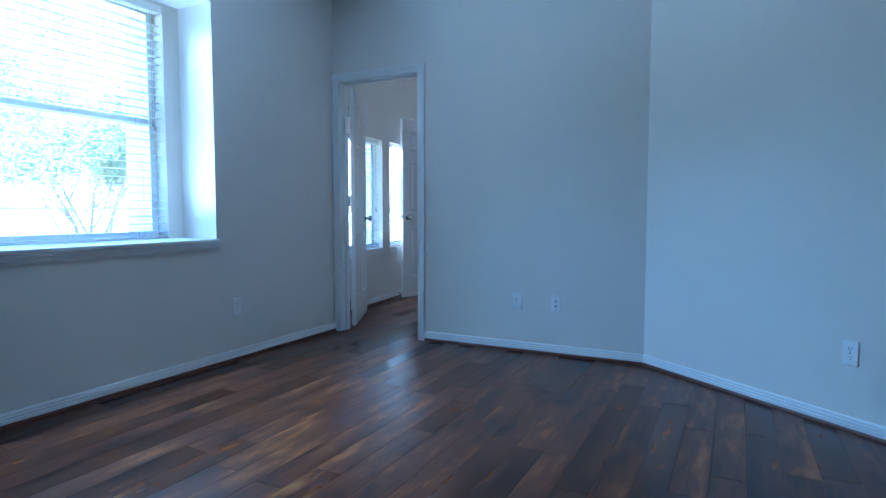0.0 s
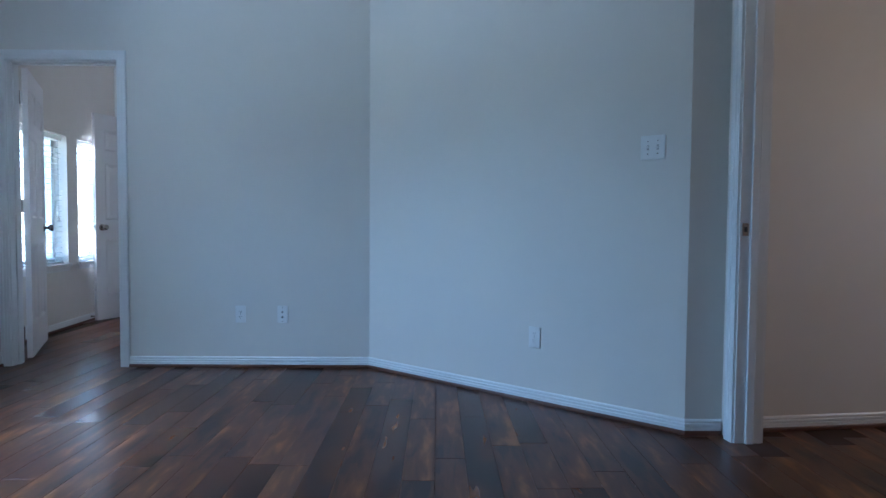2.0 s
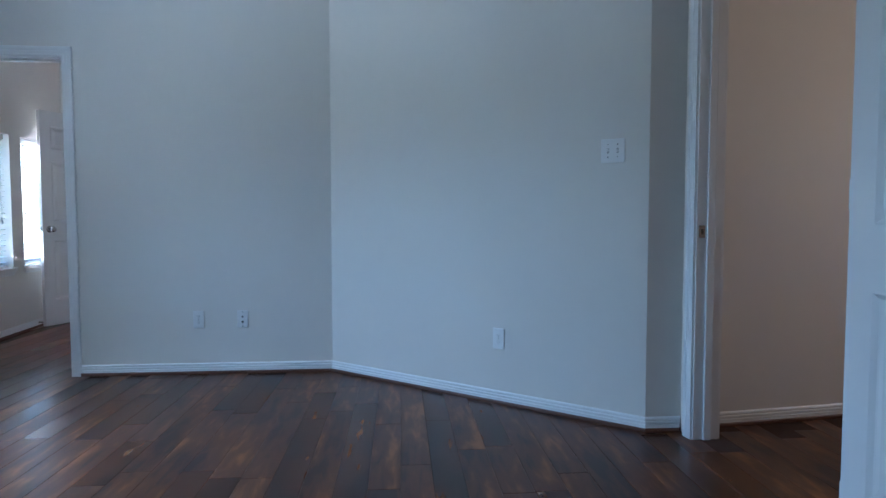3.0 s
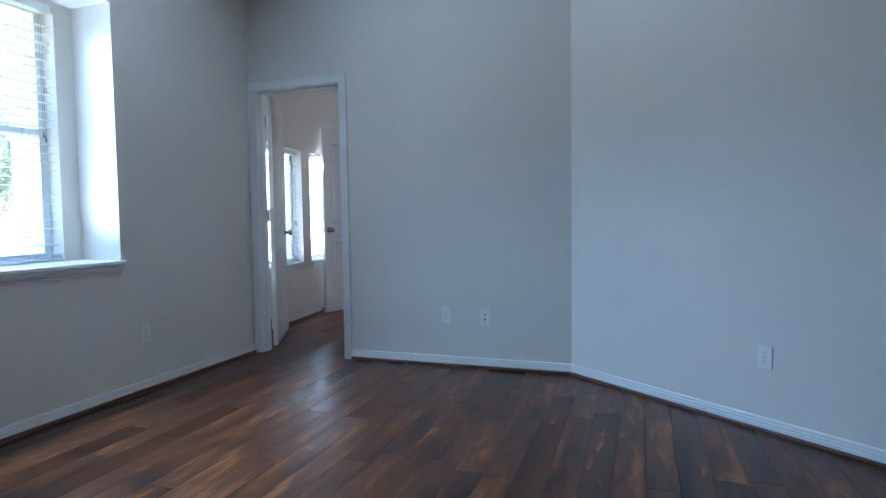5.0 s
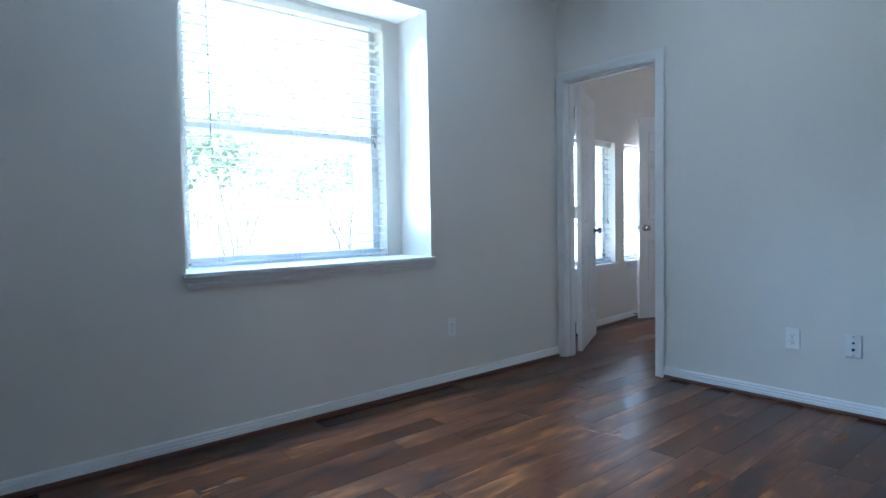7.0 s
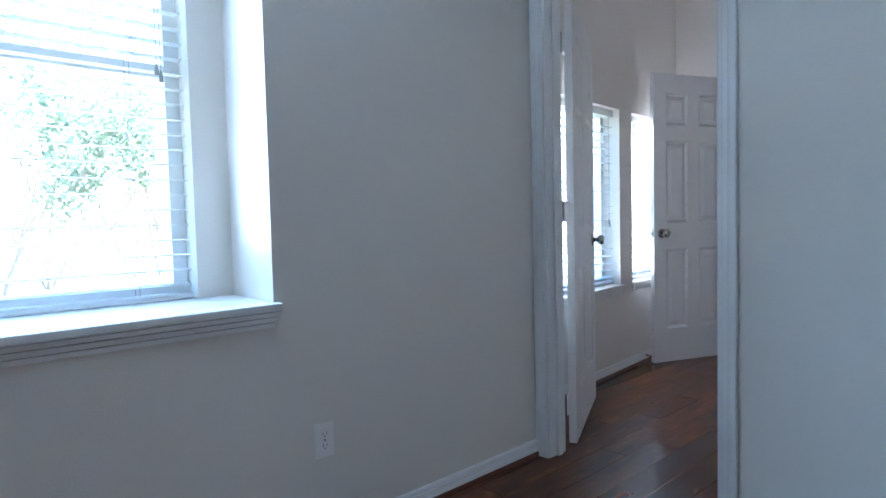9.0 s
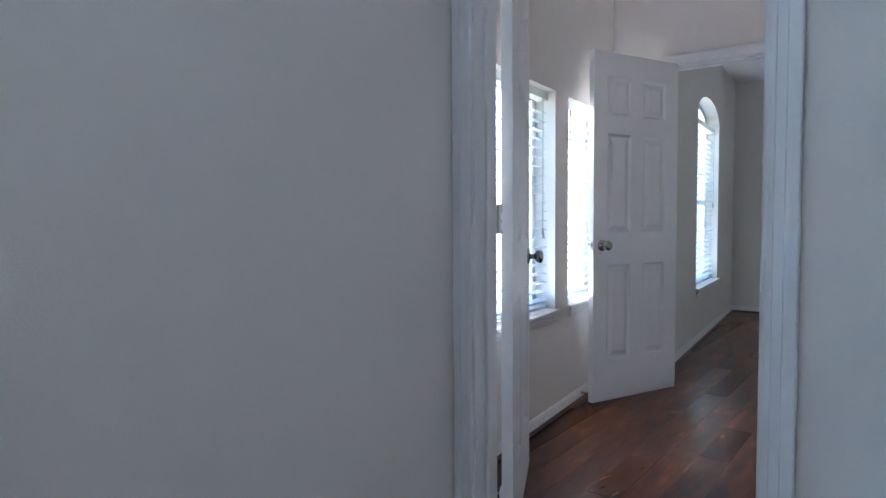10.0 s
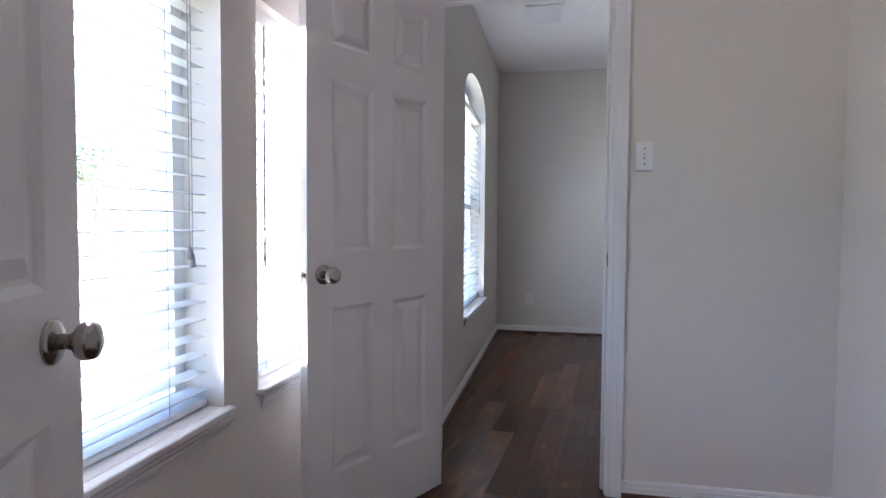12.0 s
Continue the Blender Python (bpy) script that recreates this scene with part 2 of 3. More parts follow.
wall("wall_west", boxes(*around(XB, XW, YS, YA, WIN1), *around(XO, XB - 0.0, YS, YA, WIN1B)))
bm = boxes((XO, XV, YA, WIN2[0], 0, TOP), (XO, XV, WIN2[0], WIN2[1], 0, WIN2[2]), (XO, XV, WIN2[0], WIN2[1], WIN2[3], TOP),
           (XO, XV, WIN2[1], WIN3[0], 0, TOP), (XO, XV, WIN3[0], WIN3[1], 0, WIN3[2]), (XO, XV, WIN3[0], WIN3[1], WIN3[3], TOP),
           (XO, XV, WIN3[1], YE2, 0, TOP))
in_wing(wall("wall_west_passage", bm))
XO2 = XV2 - (XV - XO)
bm = boxes((XO2, XV2, YE2, ARCH[0], 0, TOP), (XO2, XV2, ARCH[0], ARCH[1], 0, ARCH[2]), (XO2, XV2, ARCH[1], YF + 0.12, 0, TOP))


def arch_points(y0, y1, spring, top, n=16):
    c, r = (y0 + y1) / 2, (y1 - y0) / 2
    return [(c - r * math.cos(math.pi * k / n), spring + (top - spring) * math.sin(math.pi * k / n)) for k in range(n + 1)]


YZX = Matrix(((0, 0, 1, 0), (1, 0, 0, 0), (0, 1, 0, 0), (0, 0, 0, 1)))   # (y, z, x) to the world
prism(bm, [(ARCH[0], TOP)] + arch_points(ARCH[0], ARCH[1], ARCH[3], ARCH[4]) + [(ARCH[1], TOP)], XO2, XV2, YZX)
in_wing(wall("wall_west_far", bm))
wall("wall_north", boxes((XO - 0.1, D1[0] - 0.02, YA, YA2, 0, TOP), (D1[1] + 0.02, AB[0], YA, YA2, 0, TOP), (D1[0] - 0.02, D1[1] + 0.02, YA, YA2, DH + 0.02, TOP)))
bl = Vector((BC[0] - AB[0], BC[1] - AB[1])).normalized()
bn = Vector((-bl.y, bl.x))
bm = bmesh.new()
prism(bm, [AB, (AB[0], YA2), (AB[0] + 0.06, YA2), (BC[0] + bn.x * 0.12, BC[1] + 0.12), (BC[0], BC[1])], 0, TOP)
wall("wall_slanting", bm, "beige painted slanting wall with bluish window light on it")
wall("wall_stub", boxes((BC[0], XD2, BC[1], BC[1] + 0.12, 0, TOP)))
HN0, HN1 = (XD2, 3.105), (XHALL, 3.425)
bm = bmesh.new()
prism(bm, [HN0, HN1, (HN1[0], HN1[1] + 0.12), (HN0[0], HN0[1] + 0.12)], 0, TOP)
wall("wall_hall_north", bm)
wall("wall_east", boxes((XD, XD2, YS, D3[0] - 0.02, 0, TOP), (XD, XD2, D3[1] + 0.02, BC[1], 0, TOP), (XD, XD2, D3[0] - 0.02, D3[1] + 0.02, DH + 0.02, TOP)))
wall("wall_south", boxes((XO, XD2, YS - 0.12, YS, 0, TOP)))
wall("wall_hall_south", boxes((XD2, XHALL, 1.2, 1.32, 0, TOP)))
# The opening is for the unseen window added to light the hall.
wall("wall_hall_end", boxes(*around(XHALL, XHALL + 0.12, 1.2, 3.58, (1.9, 2.3, 1.3, 1.8))))
in_wing(wall("wall_passage_east", boxes((XR, XR + 0.12, 4.25, YE, 0, TOP))))
in_wing(wall("wall_passage_north", boxes((XO, D2[0] - 0.02, YE, YE2, 0, TOP), (D2[1] + 0.02, XFAR, YE, YE2, 0, TOP), (D2[0] - 0.02, D2[1] + 0.02, YE, YE2, DH + 0.02, TOP))))
in_wing(wall("wall_far_north", boxes((XO2, XFAR + 0.12, YF, YF + 0.12, 0, TOP))))
in_wing(wall("wall_far_east", boxes((XFAR, XFAR + 0.12, YE, YF, 0, TOP))))


def ceiling(name, x0, x1, y0, y1, z):
    return structure(mesh_object(name, boxes((x0, x1, y0, y1, z, z + 0.1)), M_CEIL), "flat white textured plaster ceiling", "ceiling")


bm = bmesh.new()
prism(bm, [(XW, YS), (XD, YS), (XD, BC[1]), BC, AB, (XW, YA)], H1, H1 + 0.1)
structure(mesh_object("ceiling", bm, M_CEIL), "flat white textured plaster ceiling", "ceiling")
in_wing(ceiling("ceiling_passage", XV - 0.05, XR, 4.25, YE, H1 + 0.005))
in_wing(ceiling("ceiling_far_room", XV2, XFAR, YE2, YF, H3))
ceiling("ceiling_hall", XD2, XHALL, 1.32, 3.5, H1)
# Out-of-view slab, added over all rooms so no sky light leaks in.
structure(mesh_object("roof", boxes((XO - 0.35, XHALL + 0.14, YS - 0.14, YF + 0.45, TOP, TOP + 0.12)), M_BRICK), "plain flat roof slab, unseen, added to keep sky light out", "roof")


# ---- baseboards: stepped white board over a dark shoe ----
BASE = [(0, 0.018), (0.0125, 0.018), (0.0125, 0.036), (0.0085, 0.0385), (0.0085, 0.0405), (0.0125, 0.043), (0.0120, 0.052), (0.0075, 0.0545), (0.0075, 0.0565), (0.0095, 0.059), (0.0085, 0.066), (0.005, 0.071), (0, 0.072)]
SHOE = [(0, 0), (0.019, 0), (0.0185, 0.010), (0.017, 0.016), (0.0145, 0.020), (0, 0.0205)]


def baseboard(p0, p1, into, m0=0.0, m1=0.0):
    n = Vector((*into, 0))
    bm = sweep(bmesh.new(), BASE, (*p0, 0), (*p1, 0), n, (0, 0, 1), m0, m1)
    b = structure(mesh_object("baseboard", bm, M_TRIM), "white painted grooved baseboard along the wall", "baseboard")
    bm = sweep(bmesh.new(), SHOE, (*p0, 0.001), (*p1, 0.001), n, (0, 0, 1), m0, m1)
    part("shoe_moulding", bm, M_SHOE, b, "dark reddish wood shoe moulding")
    return b


CW = 0.067
mitre = math.tan(math.atan2(AB[1] - BC[1], BC[0] - AB[0]) / 2)
nb = (-bn.x, -bn.y)
baseboard((XW, YS), (XW, YA), (1, 0), 1, -1)
baseboard((D1[1] + CW, YA), AB, (0, -1), 0, -mitre)
baseboard(AB, BC, nb, mitre, mitre)
baseboard(BC, (XD, BC[1]), (0, -1), -mitre, -1)
baseboard((XD, YS), (XD, D3[0] - CW), (-1, 0))
baseboard((XW, YS), (XD, YS), (0, 1))
baseboard((XD2 + 0.02, HN0[1] + 0.003), HN1, (0.121, -0.993))
baseboard((-2.13, YA2), (D1[0] - CW, YA2), (0, 1))
baseboard((D1[1] + CW, YA2), (-0.22, YA2), (0, 1))
for b in (baseboard((XV, 4.43), (XV, YE), (1, 0), 0, -1), baseboard((XR, 4.28), (XR, YE), (-1, 0), 0, -1), baseboard((D2[1] + CW, YE), (XR, YE), (0, -1), 0, -1),
          baseboard((XV, YE), (D2[0] - CW, YE), (0, -1), 1, 0), baseboard((XV2, YE2), (XV2, YF), (1, 0), 1, -1),
          baseboard((XV2, YF), (XFAR, YF), (0, -1), 1, -1), baseboard((XFAR, YE2), (XFAR, YF), (-1, 0), 1, -1)):
    in_wing(b)

# ---- door casings and jambs ----
CASING = [(0.006, 0), (0.006, 0.010), (0.011, 0.0125), (0.020, 0.0125), (0.0215, 0.0115), (0.023, 0.013), (0.040, 0.0145), (0.0415, 0.0135), (0.043, 0.0155), (0.050, 0.017), (CW - 0.003, 0.017), (CW, 0.015), (CW, 0)]


def doorway(m, width, depth, label, cut_left=None, stop=None, back=True):
    """Jambs, stop and casings. In its own frame: x along the wall from 0 to width, y into the wall (0 the near face, depth the far one)."""
    root = structure(new("door_frame"), label, "door frame")
    root.matrix_world = m
    t = 0.0185
    part("jamb", boxes((-t, 0, -0.001, depth + 0.001, 0, DH), bevel=0.0015), M_TRIM, root)
    part("jamb", boxes((width, width + t, -0.001, depth + 0.001, 0, DH), bevel=0.0015), M_TRIM, root)
    part("head_jamb", boxes((-t, width + t, -0.001, depth + 0.001, DH, DH + t), bevel=0.0015), M_TRIM, root)
    s0, s1 = stop or (0.04, 0.075)
    part("door_stop", boxes((0.0, 0.011, s0, s1, 0, DH - 0.011), bevel=0.002), M_TRIM, root)
    part("door_stop", boxes((width - 0.011, width, s0, s1, 0, DH - 0.011), bevel=0.002), M_TRIM, root)
    part("door_stop", boxes((0.0, width, s0, s1, DH - 0.011, DH), bevel=0.002), M_TRIM, root)
    for y, v in ((-0.001, -1), (depth + 0.001, 1)):
        if v == 1 and not back:
            continue
        prof = CASING
        left = [(min(a, cut_left), b) for a, b in CASING] if cut_left and v == -1 else CASING
        part("casing", sweep(bmesh.new(), left, (0, y, 0), (0, y, DH), (-1, 0, 0), (0, v, 0), 0, 1), M_TRIM, root)
        part("casing", sweep(bmesh.new(), prof, (width, y, 0), (width, y, DH), (1, 0, 0), (0, v, 0), 0, 1), M_TRIM, root)
        part("casing", sweep(bmesh.new(), prof, (0, y, DH), (width, y, DH), (0, 0, 1), (0, v, 0), -1, 1), M_TRIM, root)
    return root


f1 = doorway(pose(D1[0], YA, 0), D1[1] - D1[0], YA2 - YA, "white painted door frame with fluted casing", cut_left=0.067, stop=(0.045, 0.08))
f2 = doorway(WING @ pose(D2[0], YE, 0), D2[1] - D2[0], YE2 - YE, "white painted door frame with fluted casing", stop=(0.045, 0.08))
f3 = doorway(pose(XD, D3[1], 0, 0, 0, -90), D3[1] - D3[0], XD2 - XD, "white painted door frame with empty strike plate", stop=(0.045, 0.08))


def strike(root, x, y, side, z=0.955):
    part("strike_plate", boxes((x, x + side * 0.0025, y - 0.014, y + 0.014, z - 0.028, z + 0.028) if side > 0 else (x - 0.0025, x, y - 0.014, y + 0.014, z - 0.028, z + 0.028)), M_NICKEL, root, "brass-grey strike plate")
    part("latch_hole", boxes((x + side * 0.0026, x + side * 0.0032, y - 0.006, y + 0.006, z - 0.012, z + 0.012) if side > 0 else (x - 0.0032, x - 0.0026, y - 0.006, y + 0.006, z - 0.012, z + 0.012)), M_SLOT, root)


strike(f3, 0, 0.024, 1)
strike(f2, D2[1] - D2[0], 0.024, -1)
strike(f1, D1[1] - D1[0], 0.10, -1)

# ---- six-panel doors ----
TH = 0.035


def door_leaf(name, width, label, m, knob_x, start=0.0, height=2.02):
    """Hinge at x = start, leaf to start + width, thickness from y = -TH to 0."""
    root = structure(new(name), label, "door")
    root.matrix_world = m
    x0, x1 = start, start + width
    st, mid = 0.105, 0.10
    pw = (width - 2 * st - mid) / 2
    cols = [(x0 + st, x0 + st + pw), (x0 + st + pw + mid, x1 - st)]
    z0 = 0.012
    rows = [(z0 + 0.235, z0 + 0.80), (z0 + 0.985, z0 + 1.555), (z0 + 1.665, z0 + height - 0.135)]
    bm = bmesh.new()
    y0, y1 = -TH, 0.0
    zs = [z0] + [z for r in rows for z in r] + [z0 + height]
    for a, b in ((x0, cols[0][0]), (cols[0][1], cols[1][0]), (cols[1][1], x1)):
        box(bm, a, b, y0, y1, z0, z0 + height)
    for a, b in cols:
        for k in range(0, len(zs), 2):
            box(bm, a, b, y0, y1, zs[k], zs[k + 1])
    part("leaf", bm, M_DOOR, root, "white painted moulded door leaf")
    for a, b in cols:
        for c, d in rows:
            bm = bmesh.new()
            for y, s in ((y1, -1), (y0, 1)):
                rings = []
                for inset, deep in ((0, 0.0), (0.008, 0.0055), (0.014, 0.0105), (0.022, 0.0105), (0.050, 0.002)):
                    yy = y + s * deep
                    rings.append([bm.verts.new((p, yy, q)) for p, q in ((a + inset, c + inset), (b - inset, c + inset), (b - inset, d - inset), (a + inset, d - inset))])
                for r, q in zip(rings, rings[1:]):
                    for k in range(4):
                        bm.faces.new((r[k], r[(k + 1) % 4], q[(k + 1) % 4], q[k]))
                bm.faces.new(rings[-1])
            part("panel", bm, M_DOOR, root)
    kz = 0.925
    kx = x1 - (0.095 if start > 0.02 else 0.066) if knob_x else x0 + 0.062
    for s, yy in ((1, 0.0), (-1, -TH)):
        rot = Matrix.Translation((kx, yy, kz)) @ Matrix.Rotation(radians(-90 * s), 4, "X")
        k = part("knob", lathe(bmesh.new(), [(0.012, 0.004), (0.011, 0.022), (0.014, 0.030), (0.024, 0.036), (0.028, 0.044), (0.028, 0.052), (0.024, 0.060), (0.014, 0.064), (0.002, 0.065)], rot, 24), M_NICKEL, root, "round satin nickel knob")
        smooth(k)
        smooth(part("rose", lathe(bmesh.new(), [(0.033, 0.0), (0.033, 0.004), (0.029, 0.008), (0.016, 0.011), (0.012, 0.012)], rot, 24), M_NICKEL, k))
    e = x1 if knob_x else x0
    s = 1 if knob_x else -1
    part("latch_plate", boxes((min(e, e + s * 0.0015), max(e, e + s * 0.0015), -TH / 2 - 0.012, -TH / 2 + 0.012, kz - 0.028, kz + 0.028)), M_NICKEL, root)
    part("latch_bolt", boxes((min(e, e + s * 0.013), max(e, e + s * 0.013), -TH / 2 - 0.007, -TH / 2 + 0.007, kz - 0.009, kz + 0.009), bevel=0.003), M_NICKEL, root)
    for z in (0.20, 1.08, 1.82):
        h = part("hinge", lathe(bmesh.new(), [(0.006, z - 0.045), (0.006, z + 0.045)], Matrix.Translation((0.004, 0.006, 0)), 10), M_NICKEL, root, "worn steel butt hinge")
        xs = x0 + 0.001
        bm = boxes((0.004, xs, -0.004, 0.002, z + 0.018, z + 0.044), (0.004, xs, -0.004, 0.002, z - 0.044, z - 0.032), (0.004, xs, -0.004, 0.002, z - 0.012, z - 0.002), (0.004, 0.4 * xs + 0.004, -0.004, 0.002, z - 0.032, z + 0.018)) if start > 0.02 else boxes((0.0, 0.004, -0.030, 0.004, z - 0.044, z + 0.044))
        part("hinge_leaf", bm, M_TRIM, h)
    return root


door_leaf("door_1", 0.744, "open white six-panel door with satin nickel knob", pose(D1[0] - 0.004, YA2 + 0.02, 0, 0, 0, 117), True, start=0.061)
d2 = door_leaf("door_2", 0.69, "open white six-panel door beside narrow window", WING @ pose(D2[0] + 0.013, YE - 0.036, 0, 0, 0, -117.5) @ Matrix.Diagonal((1, -1, 1, 1)), True, start=0.012)
d3 = door_leaf("door_3", 0.905, "white six-panel door folded back against wall", pose(XD - 0.022, D3[0] - 0.004, 0, 0, 0, -97), True, start=0.012)


# ---- windows ----
def window_unit(name, o, x_glass, label, rail=True, arch_top=None):
    """Vinyl single-hung window in an opening of a west wall; o: y0, y1, z0, z1."""
    root = structure(new(name), label, "window")
    y0, y1, z0, z1 = o
    f = 0.045
    xg = x_glass
    bm = boxes((xg - 0.04, xg + 0.03, y0, y0 + f, z0, z1), (xg - 0.04, xg + 0.03, y1 - f, y1, z0, z1), (xg - 0.04, xg + 0.03, y0 + f, y1 - f, z0, z0 + f))
    if not arch_top:
        box(bm, xg - 0.04, xg + 0.03, y0 + f, y1 - f, z1 - f, z1)
    else:
        out, inn = arch_points(y0, y1, z1, arch_top), arch_points(y0 + f, y1 - f, z1, arch_top - f)
        prism(bm, out + inn[::-1], xg - 0.04, xg + 0.03, YZX)
        box(bm, xg - 0.03, xg + 0.02, y0 + f, y1 - f, z1 - 0.03, z1 + 0.02)
    part("window_frame", bm, M_VINYL, root)
    zm, top = (z0 + z1) / 2 + 0.01, z1 - (0.03 if arch_top else f)
    if rail:
        part("meeting_rail", boxes((xg - 0.03, xg + 0.025, y0 + f, y1 - f, zm - 0.022, zm + 0.022), bevel=0.003), M_VINYL, root)
    for a, b, dx in ((z0 + f, zm - 0.022, 0.012), (zm + 0.022, top, -0.012)) if rail else ((z0 + f, top, 0.0),):
        g = part("pane", boxes((xg + dx - 0.002, xg + dx + 0.002, y0 + f, y1 - f, a, b)), M_GLASS, root)
        g.visible_shadow = False
    if arch_top:
        bm = bmesh.new()
        prism(bm, [(y0 + f, z1 + 0.02)] + [p for p in arch_points(y0 + f, y1 - f, z1, arch_top - f) if p[1] > z1 + 0.02] + [(y1 - f, z1 + 0.02)], xg - 0.002, xg + 0.002, YZX)
        g = part("pane", bm, M_GLASS, root)
        g.visible_shadow = False
    return root


def stool(o, x_back, x_face, label, h, over=0.016):
    """Window sill board with a stepped moulding under its nose, returned at the ends."""
    y0, y1, z = o[0], o[1], o[2]
    root = structure(new("window_sill"), label, "window sill")
    part("sill_board", boxes((x_back, x_face, y0 + 0.001, y1 - 0.001, z + 0.004, z + h), (x_face, x_face + 0.030, y0 - over, y1 + over, z + 0.007, z + h), bevel=0.003), M_TRIM, root)
    prof = [(0, 0), (0.008, 0), (0.010, 0.013), (0.006, 0.0145), (0.006, 0.0165), (0.015, 0.018), (0.018, 0.030), (0.012, 0.0315), (0.012, 0.0335), (0.022, 0.035), (0.025, 0.046), (0.020, 0.048), (0.020, 0.050), (0, 0.050)]
    a = z + 0.007 - 0.050
    bm = sweep(bmesh.new(), prof, (x_face + 0.001, y0 - over + 0.027, a), (x_face + 0.001, y1 + over - 0.027, a), (1, 0, 0), (0, 0, 1), -1, 1)
    part("apron_moulding", bm, M_TRIM, root)
    return root


def blind(y0, y1, z0, z1, x, label, pitch=0.0475, depth=0.05, wand_y=None, tilt=3.0):
    """Horizontal slat blind: rail, slats, ladder cords, bottom rail."""
    root = tagged(new("window_blind"), label, "window blind", group="blinds in the windows")
    root.location = (x, 0, 0)
    part("head_rail", boxes((-0.028, 0.028, y0, y1, z1 - 0.045, z1), bevel=0.003), M_BLIND, root)
    part("bottom_rail", boxes((-0.025, 0.025, y0, y1, z0, z0 + 0.018), bevel=0.004), M_BLIND, root)
    n = int((z1 - 0.06 - z0 - 0.03) / pitch)
    first = None
    for k in range(n):
        z = z0 + 0.045 + k * pitch
        m = Matrix.Translation((0, 0, z)) @ Matrix.Rotation(radians(tilt + random.uniform(-1.2, 1.2)), 4, "Y")
        if first is None:
            d = depth / 2
            bm = sweep(bmesh.new(), [(-d, -0.0012), (-d * 0.5, 0.0002), (0, 0.0008), (d * 0.5, 0.0002), (d, -0.0012), (d, 0.0013), (d * 0.5, 0.0027), (0, 0.0033), (-d * 0.5, 0.0027), (-d, 0.0013)], (0, y0 + 0.004, 0), (0, y1 - 0.004, 0), (1, 0, 0), (0, 0, 1))
            first = part("slat", bm, M_BLIND, root)
            first.matrix_basis = m
        else:
            share(first, m, root)
    for y in ([y0 + 0.16, (y0 + y1) / 2, y1 - 0.16] if y1 - y0 > 0.9 else [y0 + 0.11, y1 - 0.11]):
        part("ladder_cord", boxes((0.0255, 0.0268, y - 0.0006, y + 0.0006, z0 + 0.018, z1 - 0.045), (-0.0268, -0.0255, y - 0.0006, y + 0.0006, z0 + 0.018, z1 - 0.045)), M_CORD, root)
    if wand_y is not None:
        part("tilt_wand", lathe(bmesh.new(), [(0.004, z1 - 0.80), (0.0045, z1 - 0.78), (0.0035, z1 - 0.70), (0.0035, z1 - 0.05)], Matrix.Translation((0.036, wand_y, 0)), 8), M_CORD, root, "grey plastic tilt wand")
    cy = y1 - 0.085
    part("pull_cord", boxes((0.033, 0.0345, cy, cy + 0.0015, z1 - 0.72, z1 - 0.045), (0.033, 0.0345, cy + 0.012, cy + 0.0135, z1 - 0.74, z1 - 0.045)), M_CORD, root)
    for d, e in ((0, 0.72), (0.012, 0.74)):
        part("cord_tassel", lathe(bmesh.new(), [(0.003, z1 - e), (0.006, z1 - e - 0.02), (0.0065, z1 - e - 0.035)], Matrix.Translation((0.0338, cy + d + 0.0007, 0)), 10), M_CORD, root)
    return root


SILL_L = "white painted window sill with stepped moulding under it"
window_unit("window_1", (WIN1B[0], WIN1B[1], WIN1B[2] + 0.03, WIN1B[3]), -2.21, "white vinyl single-hung window in a deep reveal")
stool(WIN1, XB - 0.09, XW, SILL_L, 0.03)
blind(WIN1B[0] + 0.012, WIN1B[1] - 0.014, WIN1[2] + 0.034, WIN1B[3] - 0.004, -2.105, "white horizontal slat blind lowered in the wide window", wand_y=WIN1B[0] + 0.13)
for nm, o in (("window_2", WIN2), ("window_3", WIN3)):
    in_wing(window_unit(nm, (o[0], o[1], o[2] + 0.025, o[3]), XV - 0.145, "white vinyl narrow window in the passage", rail=False))
    in_wing(stool(o, XV - 0.12, XV, SILL_L, 0.025))
    in_wing(blind(o[0] + 0.012, o[1] - 0.012, o[2] + 0.03, o[3] - 0.004, XV - 0.065, "white horizontal slat blind lowered in narrow passage window", wand_y=o[0] + 0.1))
in_wing(window_unit("window_4", (ARCH[0], ARCH[1], ARCH[2] + 0.025, ARCH[3]), XV2 - 0.145, "white arched window in the far room", arch_top=ARCH[4]))
in_wing(stool(ARCH, XV2 - 0.12, XV2, SILL_L, 0.025))
in_wing(blind(ARCH[0] + 0.012, ARCH[1] - 0.012, ARCH[2] + 0.03, ARCH[3] - 0.02, XV2 - 0.065, "white slat blind below the arched window head"))
# Unseen window, added only to let light into the hall.
window_unit("window_5", (1.9, 2.3, 1.3, 1.8), XHALL + 0.08, "white vinyl window, unseen and added to light the hall")


# ---- outlets, switches, vent ----
def plate(m, w, h, label, category):
    root = tagged(new("wall_switch" if "switch" in label else "wall_outlet"), label, category, group="switch plates on the walls" if "switch" in label else "outlet plates on the walls")
    root.matrix_world = m
    part("plate", boxes((-w / 2, w / 2, -0.006, -0.0005, -h / 2, h / 2), bevel=0.0025), M_PLATE, root)
    return root


